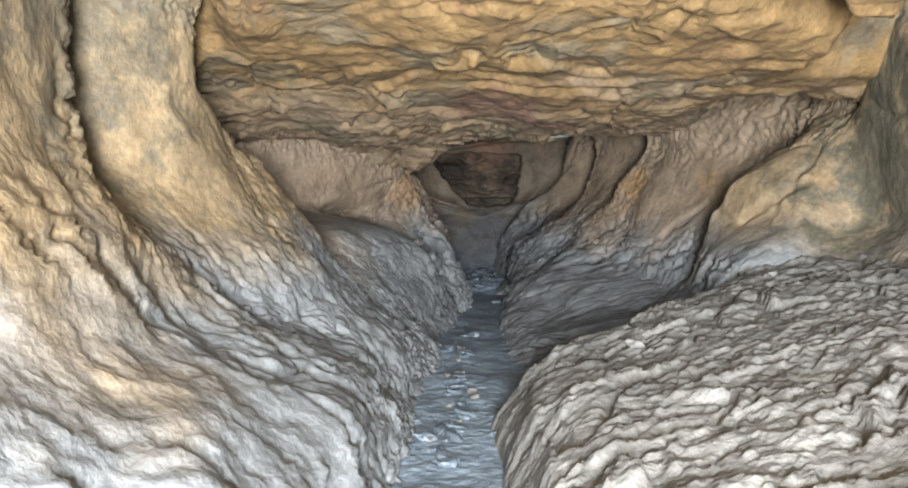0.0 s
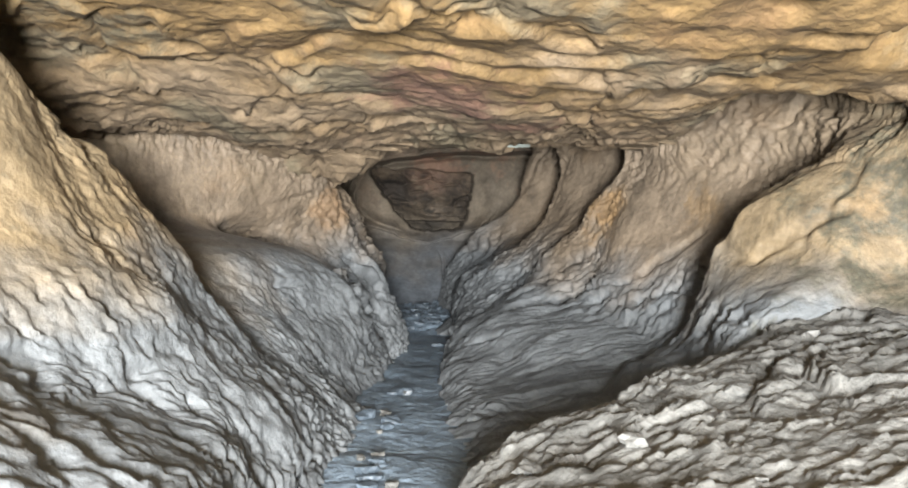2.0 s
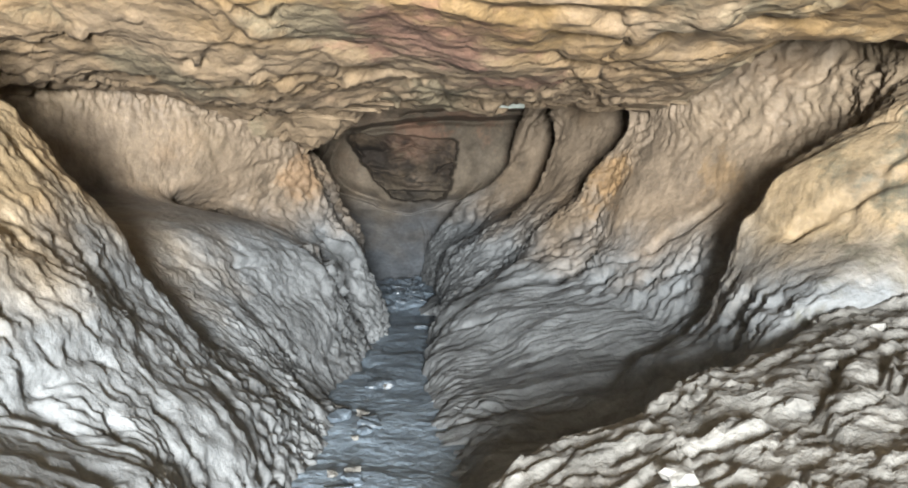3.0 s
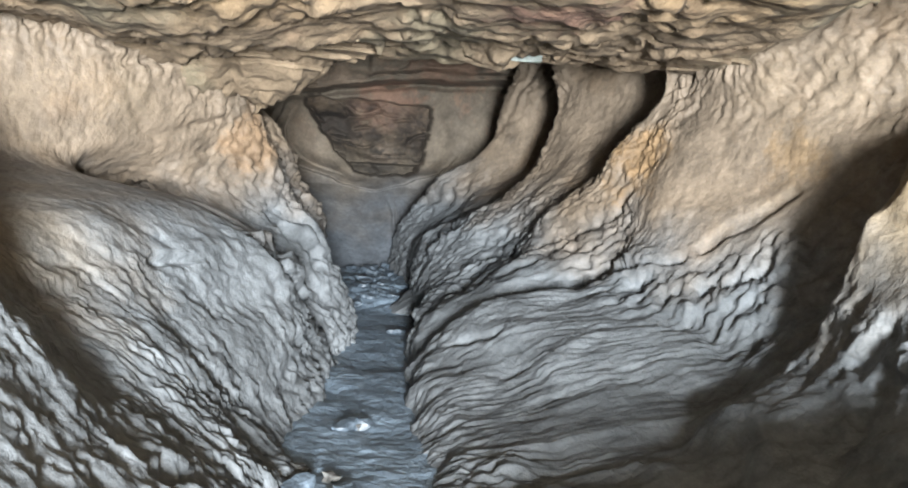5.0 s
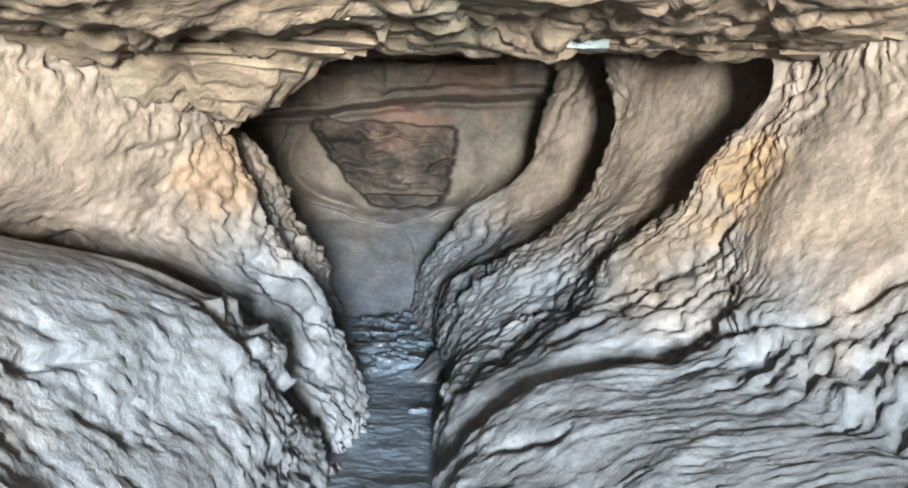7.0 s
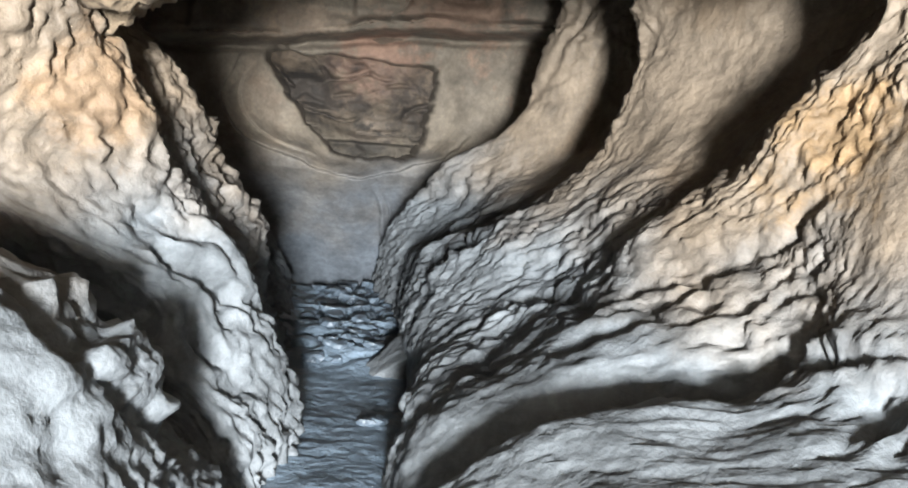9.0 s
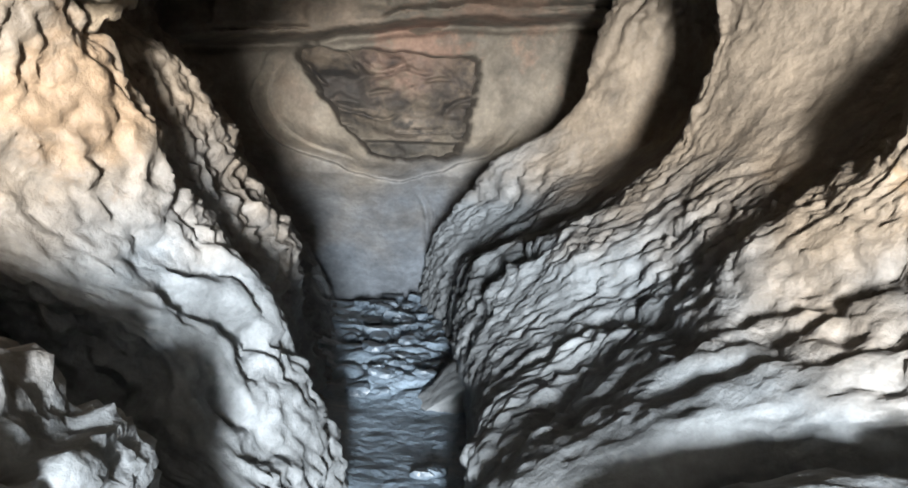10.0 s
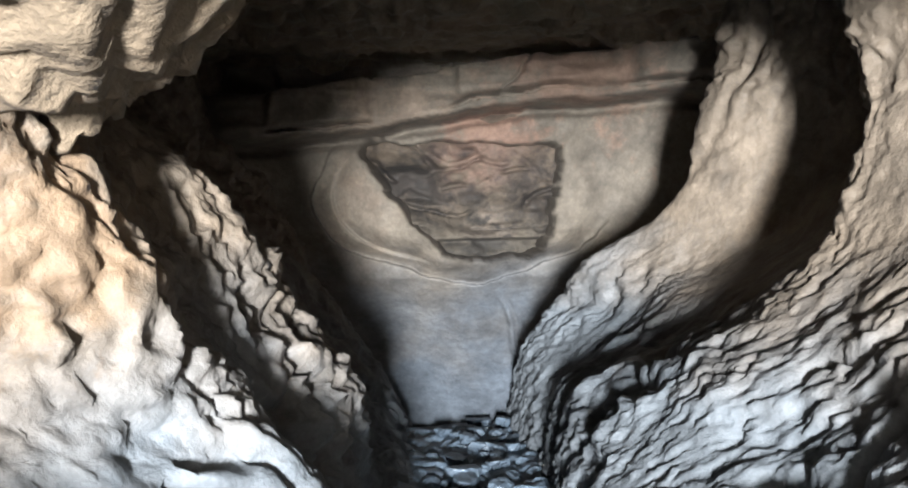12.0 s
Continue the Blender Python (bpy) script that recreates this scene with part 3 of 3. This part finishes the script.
# ---- end of the passage ----
def back_mesh():
    xs, zs = np.arange(-1.9, 2.4, 0.012), np.arange(-0.05, 3.0, 0.012)
    X, Z = np.meshgrid(xs, zs)
    p = np.stack([X.ravel(), Z.ravel() * 0 + 5, Z.ravel()], -1)
    wob = (0.03 * fbm(p * 4, 3, 401)).reshape(X.shape)
    y = np.interp(Z, (0.0, 0.15, 0.5, 0.97, 1.3, 2.0, 3.0), (13.25, 13.3, 13.75, 14.4, 14.6, 14.6, 14.6))
    y = y - 0.55 * np.clip(np.abs(X - 0.35) / 1.4, 0, 1.5) ** 2
    # alcove with broken layers
    lo = np.interp(Z, (1.08, 1.12, 1.22, 1.36, 1.63, 1.88), (0.30, 0.22, 0.14, -0.04, -0.20, -0.38))
    hi = np.interp(Z, (1.08, 1.15, 1.4, 1.88), (0.78, 0.93, 0.99, 1.06))
    rag = (0.022 * facets(np.stack([X.ravel() * 7, X.ravel() * 0, Z.ravel() * 9], -1) + 0.8 * fbm(p * 3, 3, 408)[:, None], 409)).reshape(X.shape)
    inside = smooth(-0.03, 0.05, X + wob + rag - lo) * smooth(-0.015, 0.03, hi - X - wob + rag) * smooth(1.085, 1.11, Z + wob) * smooth(1.95, 1.90, Z + wob)
    y = y + 0.9 * inside
    # rims round the alcove, each overlapping the next
    turn = np.arctan2(Z - 1.62, X - 0.38)
    ring = np.hypot((X - 0.38) / 1.05, (Z - 1.62) / 0.66) + 1.3 * wob + 0.03 * np.sin(5 * turn)
    bowl = smooth(2.0, 1.7, Z) * smooth(-1.0, -0.5, X) * smooth(1.5, 1.1, X)
    y = y - bowl * (0.15 * smooth(1.03, 1.0, ring) - 0.14 * smooth(1.0, 0.80, ring + wob) + 0.07 * smooth(0.90, 0.875, ring - wob) * smooth(0.2, -0.1, X) - 0.06 * smooth(0.87, 0.72, ring) * smooth(0.2, -0.1, X))
    # upright furrows in the apron
    for fx, deep in ((0.62, 0.06), (0.74, 0.04)):
        y = y + deep * smooth(0.035, 0.0, np.abs(X - fx - 0.06 * np.sin(Z * 5 + 9 * fx) + wob)) * smooth(0.9, 0.7, Z)
    # slab over the alcove: a thin bed below a thick one, with open joints
    edge = np.interp(X, (-1.6, -0.92, -0.25, 0.36, 0.94, 1.85), (1.86, 1.91, 2.01, 2.13, 2.18, 2.17)) + 0.5 * wob + 0.25 * rag
    y = y - 0.45 * smooth(-0.022, 0.022, Z - edge) * smooth(-1.5, -0.9, X) + 0.08 * smooth(-0.10, -0.03, Z - edge) * smooth(0.02, -0.02, Z - edge)
    mid = edge + np.interp(X, (-0.9, 0.2, 1.0, 1.9), (0.06, 0.05, 0.09, 0.05)) + 0.2 * wob
    open_part = smooth(-0.15, 0.2, fbm(p * np.array((1.7, 1, 1)), 2, 443).reshape(X.shape))
    y = y + 0.12 * open_part * smooth(0.018, 0.008, np.abs(Z - mid)) - (0.03 + 0.08 * open_part) * smooth(-0.01, 0.01, Z - mid)
    joint = X - 0.55 - 0.9 * (Z - edge)
    y = y + 0.08 * smooth(0.022, 0.008, np.abs(joint + wob)) * smooth(0.0, 0.03, Z - mid) - 0.05 * smooth(0.0, 0.02, joint + wob) * smooth(0.0, 0.03, Z - mid)
    y = y + 0.5 * smooth(0.30, 0.36, Z - edge + rag)
    y = y + 0.05 * fbm(p * np.array((1.5, 1, 7)), 3, 441).reshape(X.shape) * smooth(0, 0.05, Z - edge)
    y = y + (0.010 * fbm(p * 7, 3, 421)).reshape(X.shape) * smooth(0.85, 1.0, Z)
    return np.stack([X, y, Z], -1)


wall_back = tagged(grid_object("wall_back", back_mesh(), BACK, flip=True), "smooth grey rock apron below a layered alcove", "cave wall", kind="structure")


def bedded_mesh():
    """Broken beds that fill the alcove, each standing out more or less than the next."""
    xs, zs = np.arange(-0.75, 1.4, 0.012), np.arange(0.9, 2.15, 0.012)
    X, Z = np.meshgrid(xs, zs)
    p = np.stack([X.ravel(), X.ravel() * 0, Z.ravel()], -1)

    def field(sx, sz, octaves, seed):
        return fbm(p * np.array((sx, 1, sz)), octaves, seed).reshape(X.shape)

    soft, lumps, fine = field(1.2, 2.0, 3, 411), field(2.2, 3.6, 3, 414), field(9, 14, 3, 416)
    y = 14.80 - 0.25 * np.clip(Z - 1.75, 0, 0.4) + 0.12 * soft + 0.07 * lumps + 0.010 * fine + 0.05 * blur(blur(facets(np.stack([p[:, 0] * 3.2, p[:, 1], p[:, 2] * 6.0], -1) + 0.6 * lumps.reshape(-1, 1), 451).reshape(X.shape), 0.8, 0), 0.8, 1)
    # sagging bedding joints
    sag = Z - 0.30 * (X - 0.5) ** 2 + 0.14 * soft + 0.05 * lumps
    for level, wide, deep in ((1.36, 0.018, 0.10), (1.55, 0.024, 0.12), (1.70, 0.016, 0.08), (1.82, 0.020, 0.10)):
        off = sag - level - 0.02 * lumps
        broken = smooth(-0.1, 0.25, field(3.0, 2.0, 2, int(500 + 100 * level)))
        y = y + deep * broken * smooth(wide, 0.3 * wide, np.abs(off)) - 0.035 * broken * smooth(0, 0.01, off) * smooth(0.07, 0.05, off)
    # gap under the lowest bed, hollow under the corner
    y = y + 0.22 * smooth(1.23, 1.19, Z + 0.02 * lumps) * smooth(0.10, 0.22, X)
    y = y + 0.16 * smooth(0.3, -0.1, X) * smooth(1.50, 1.55, Z) * smooth(1.80, 1.74, Z)
    return np.stack([X, blur(blur(y, 0.5, 0), 0.5, 1), Z], -1)


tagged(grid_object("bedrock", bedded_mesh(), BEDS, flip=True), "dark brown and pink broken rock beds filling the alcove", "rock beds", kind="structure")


# ---- boulder beside the path ----
def boulder_mesh():
    xs, ys = np.arange(0.10, 3.3, 0.016), np.arange(-0.9, 7.0, 0.016)
    X, Y = np.meshgrid(xs, ys)
    p = np.stack([X.ravel(), Y.ravel(), np.zeros(X.size)], -1)
    wob = (0.10 * fbm(p * 1.8, 3, 501)).reshape(X.shape)
    end = np.interp(X, (0.26, 0.65, 1.08, 1.87, 2.57, 3.4), (5.25, 5.45, 5.6, 6.1, 6.5, 6.8)) + 0.6 * wob
    top = np.interp(X + 0.5 * wob, (0.20, 0.28, 0.42, 0.65, 1.08, 1.87, 2.57, 3.4), (-0.1, 0.14, 0.37, 0.50, 0.61, 0.82, 0.95, 1.14))
    z = top - 0.02 * np.clip(end - Y, 0, 3)
    z = z - 0.9 * smooth(-0.02, 0.45, Y - end)
    w = p + 0.1 * np.stack([fbm(p * 2, 3, 510 + k) for k in range(3)], -1)
    u, v = w[:, 0] * 0.86 + w[:, 1] * 0.5, -w[:, 0] * 0.5 + w[:, 1] * 0.86
    rag = fbm(p * 1.5, 3, 515)
    wave = fbm(p * 4.0, 3, 516)
    z = z + (0.03 * (creased(np.stack([u * 1.4, v * 2.4, u * 0], -1), 2, 521) - 0.5)).reshape(X.shape)
    z = z + (0.06 * ledges(v * 2.6 + 1.3 * rag + 0.25 * wave, 0.10) * smooth(-0.5, 0.4, fbm(p * 1.9, 2, 517))).reshape(X.shape)
    z = z + (0.024 * ledges(v * 6.0 + u + 1.8 * rag + 0.5 * wave, 0.14) * smooth(-0.3, 0.3, fbm(np.stack([u * 2.0, v * 3.4, u * 0], -1), 2, 519))).reshape(X.shape)
    z = z + (0.010 * ledges(v * 13 - u * 2 + 2.0 * rag + 1.2 * wave, 0.22) * smooth(-0.1, 0.35, fbm(np.stack([u * 4, v * 6, u * 0], -1), 2, 529))).reshape(X.shape)
    z = z + (0.012 * (creased(np.stack([u * 6, v * 9, u * 0], -1), 2, 531) - 0.5)).reshape(X.shape)
    broken = 0.9 * np.stack([fbm(p * 3.2, 3, 551 + k) for k in range(3)], -1)
    z = z + (0.016 * facets(np.stack([u * 3.2, v * 6.0, u * 0], -1) + broken, 555)).reshape(X.shape)
    z = z + (0.008 * facets(np.stack([u * 8, v * 15, u * 0], -1) + 2 * broken, 561)).reshape(X.shape)
    z = z + (0.007 * fbm(p * 28, 2, 541)).reshape(X.shape)
    return np.stack([X, Y, z], -1)


boulder = tagged(grid_object("boulder", boulder_mesh(), BOULDER), "pale grey rough low boulder lying beside the path", "boulder")


# ---- broken plates along the ceiling's lip ----
def add_plates(ob, spots):
    """Thin broken rock plates joined into the ceiling's mesh: spots (x, y, z, half width, half depth, thickness, turn)."""
    bm = bmesh.new()
    bm.from_mesh(ob.data)
    rnd = random.Random(11)
    for x, y, z, a, b, h, turn in spots:
        n = rnd.randint(9, 13)
        ring = []
        for k in range(n):
            t = 2 * math.pi * k / n
            r = 0.72 + 0.4 * rnd.random()
            px, py = a * r * math.cos(t), b * r * math.sin(t)
            ring.append((x + px * math.cos(turn) - py * math.sin(turn), y + px * math.sin(turn) + py * math.cos(turn)))
        lo = [bm.verts.new((u, v, z + rnd.uniform(-0.3, 0.3) * h)) for u, v in ring]
        mid = [bm.verts.new((x + (u - x) * 1.04, y + (v - y) * 1.04, z + h * 0.45)) for u, v in ring]
        hi = [bm.verts.new((x + (u - x) * 0.97, y + (v - y) * 0.97, z + h)) for u, v in ring]
        bm.faces.new(lo[::-1])
        bm.faces.new(hi)
        for k in range(n):
            m = (k + 1) % n
            bm.faces.new((lo[k], lo[m], mid[m], mid[k]))
            bm.faces.new((mid[k], mid[m], hi[m], hi[k]))
    bm.to_mesh(ob.data)
    bm.free()


rnd = random.Random(5)
spots = []
for k in range(70):
    x = rnd.uniform(-1.3, 2.1)
    y = 9.30 - 0.15 * rnd.random() - (0.9 * rnd.random() if k % 2 else 0.0) + 0.30 * float(smooth(0.4, -0.4, np.array(x)))
    z = 1.985 - 0.28 * float(smooth(0.25, -0.6, np.array(x))) + rnd.uniform(-0.03, 0.06)
    plate = (x, y, z, rnd.uniform(0.08, 0.24), rnd.uniform(0.06, 0.14), rnd.uniform(0.018, 0.045), rnd.uniform(-0.25, 0.25))
    if x > -0.2:
        spots.append(plate)
spots += [(-0.33, 9.12, 1.80, 0.26, 0.10, 0.025, 0.1), (-0.18, 9.1, 1.86, 0.30, 0.12, 0.03, 0.02), (-0.02, 9.14, 1.91, 0.24, 0.10, 0.025, -0.05), (-0.55, 9.0, 1.83, 0.22, 0.12, 0.03, 0.15)]
add_plates(ceiling, spots)


# ---- loose stones ----
def stone_mesh(name, seed, size, flat, material):
    """An angular pebble with worn corners."""
    bm = bmesh.new()
    bmesh.ops.create_icosphere(bm, subdivisions=2, radius=1.0)
    off = Vector((seed * 3.7, seed * 1.3, seed * 7.1))
    for v in bm.verts:
        r = 1 + 0.7 * noise.noise(v.co * 1.1 + off) + 0.35 * noise.noise(v.co * 2.3 + off)
        v.co *= r
        v.co.x *= 1.25
        v.co.z = max(-0.55, min(0.62, v.co.z)) * flat
        v.co *= size
    me = bpy.data.meshes.new(name)
    bm.to_mesh(me)
    bm.free()
    me.materials.append(material)
    for f in me.polygons:
        f.use_smooth = False
    return me


GROUND = floor_mesh()


def ground_height(x, y):
    i = int(round((y + 0.9) / 0.02))
    j = int(round((x + 1.0) / 0.02))
    return float(GROUND[min(max(i, 0), GROUND.shape[0] - 1), min(max(j, 0), GROUND.shape[1] - 1), 2])


rnd = random.Random(9)
kinds = [stone_mesh("stone", k, 1.0, 0.7 + 0.05 * k, RUBBLE if k < 4 else BOULDER) for k in range(7)]


def loose_stone(x, y, size, group, label, k=None, z=None):
    st = new("stone", kinds[rnd.randrange(7) if k is None else k])
    base = ground_height(x, y) if z is None else z
    st.matrix_world = pose(x, y, base + 0.28 * size, rnd.uniform(-12, 12), rnd.uniform(-12, 12), rnd.uniform(0, 360)) @ Matrix.Diagonal((size, size, size, 1))
    return tagged(st, label, "stone", group)


for cx, cy, spread, count in ((-0.06, 4.75, 0.10, 6), (0.03, 5.3, 0.09, 5), (0.02, 5.9, 0.12, 7), (0.22, 5.0, 0.05, 1), (0.10, 7.0, 0.10, 5), (0.16, 8.1, 0.10, 4), (0.5, 10.3, 0.06, 2), (-0.10, 5.0, 0.12, 12), (0.0, 6.2, 0.10, 10), (0.02, 7.3, 0.10, 6)):
    for k in range(count):
        loose_stone(cx + rnd.gauss(0, 0.6) * spread, cy + rnd.gauss(0, 1.0) * spread, rnd.uniform(0.015, 0.05), "loose stones on the path", "small grey angular stone on the gravel path", rnd.randrange(5))
for k in range(64):
    loose_stone(rnd.uniform(0.20, 0.60), rnd.uniform(11.2, 13.2), rnd.uniform(0.015, 0.065), "rubble at the end of the path", "dark damp stone in the rubble heap", k % 4)


# ---- stones lying on the boulder, and a pale flake in the ceiling's lip ----
SLAB = boulder_mesh()


def boulder_height(x, y):
    return float(SLAB[int(round((y + 0.9) / 0.016)), int(round((x - 0.10) / 0.016)), 2])


for x, y, size, k in ((1.00, 4.95, 0.042, 5), (0.62, 4.98, 0.045, 4), (2.05, 5.9, 0.06, 6), (1.5, 5.3, 0.035, 5), (1.75, 5.6, 0.03, 6), (1.25, 4.4, 0.03, 4)):
    st = loose_stone(x, y, size, "stones on the boulder", "pale angular stone lying on the rough boulder", k, boulder_height(x, y) - 0.1 * size)


def flake():
    bm = bmesh.new()
    bmesh.ops.create_cube(bm, size=1.0)
    bmesh.ops.subdivide_edges(bm, edges=bm.edges[:], cuts=5, use_grid_fill=True)
    for v in bm.verts:
        taper = 1 - 0.55 * abs(v.co.x + 0.12) ** 1.3
        v.co = Vector((v.co.x * 0.30, v.co.y * 0.16 * taper, v.co.z * 0.055 * taper)) + 0.012 * noise.noise_vector(v.co * 3.1)
    me = bpy.data.meshes.new("rock_flake")
    bm.to_mesh(me)
    bm.free()
    me.materials.append(PALE)
    return tagged(new("rock_flake", me), "pale greenish-white thin rock flake wedged in the ceiling", "rock")


flake().matrix_world = pose(0.98, 9.10, 1.96, 4, 3, -4)


# ---- hillside over the cave and the ground before it ----
def hill_mesh():
    xs, ys = np.linspace(-40, 40, 161), np.linspace(-0.95, 60, 123)
    X, Y = np.meshgrid(xs, ys)
    p = np.stack([X.ravel(), Y.ravel(), np.zeros(X.size)], -1)
    z = 3.9 + 0.10 * (Y + 0.95) - 0.10 * np.abs(X) * smooth(6, 30, np.abs(X)) + (0.35 * fbm(p * 0.25, 4, 701)).reshape(X.shape)
    return np.stack([X, Y, np.maximum(z, 3.55)], -1)


def cliff_mesh(x0, x1, z0, z1, seed):
    xs, zs = np.linspace(x0, x1, max(3, int((x1 - x0) / 0.12))), np.linspace(z0, z1, max(3, int((z1 - z0) / 0.12)))
    X, Z = np.meshgrid(xs, zs)
    p = np.stack([X.ravel(), X.ravel() * 0, Z.ravel()], -1)
    y = -1.0 - (0.06 + 0.06 * fbm(p * 1.2, 3, seed)).reshape(X.shape)
    return np.stack([X, y, Z], -1)


tagged(grid_object("hillside", hill_mesh(), WALL), "dry tan rock hillside above the cave mouth", "hillside", kind="structure")
for x0, x1, z0, z1, seed in ((-40.0, -1.95, -0.1, 4.3, 711), (2.65, 40.0, -0.1, 4.3, 721), (-1.95, 2.65, 3.12, 4.3, 731)):
    tagged(grid_object("cliff", cliff_mesh(x0, x1, z0, z1, seed), WALL, flip=True), "tan rock face around the cave mouth", "cliff", kind="structure")
xs, ys = np.meshgrid(np.linspace(-400, 400, 81), np.concatenate([np.linspace(-800, -20, 30), np.linspace(-19, -0.95, 30)]))
gp = np.stack([xs.ravel(), ys.ravel(), np.zeros(xs.size)], -1)
gz = (0.12 * fbm(gp * 0.11, 3, 741)).reshape(xs.shape) * smooth(-3, -12, ys)
tagged(grid_object("ground", np.stack([xs, ys, gz], -1), FLOOR), "dry stony ground in front of the cave", "ground", kind="structure")


# ---- pointed slab of rock leaning at the edge of the path ----
def wedge():
    bm = bmesh.new()
    bmesh.ops.create_cube(bm, size=1.0)
    bmesh.ops.subdivide_edges(bm, edges=bm.edges[:], cuts=6, use_grid_fill=True)
    for v in bm.verts:
        k = 0.5 - v.co.x
        v.co = Vector((v.co.x * 0.24, v.co.y * 0.30 * (1 - 0.55 * k), (v.co.z + 0.5) * 0.17 * (1 - 0.85 * k))) + 0.018 * noise.noise_vector(v.co * 2.6)
    me = bpy.data.meshes.new("rock_slab")
    bm.to_mesh(me)
    bm.free()
    for f in me.polygons:
        f.use_smooth = True
    me.materials.append(WALL)
    return tagged(new("rock_slab", me), "pale pointed rock slab leaning beside the path", "rock")


wedge().matrix_world = pose(0.60, 11.15, ground_height(0.60, 11.15) - 0.03, 4, -6, 15)
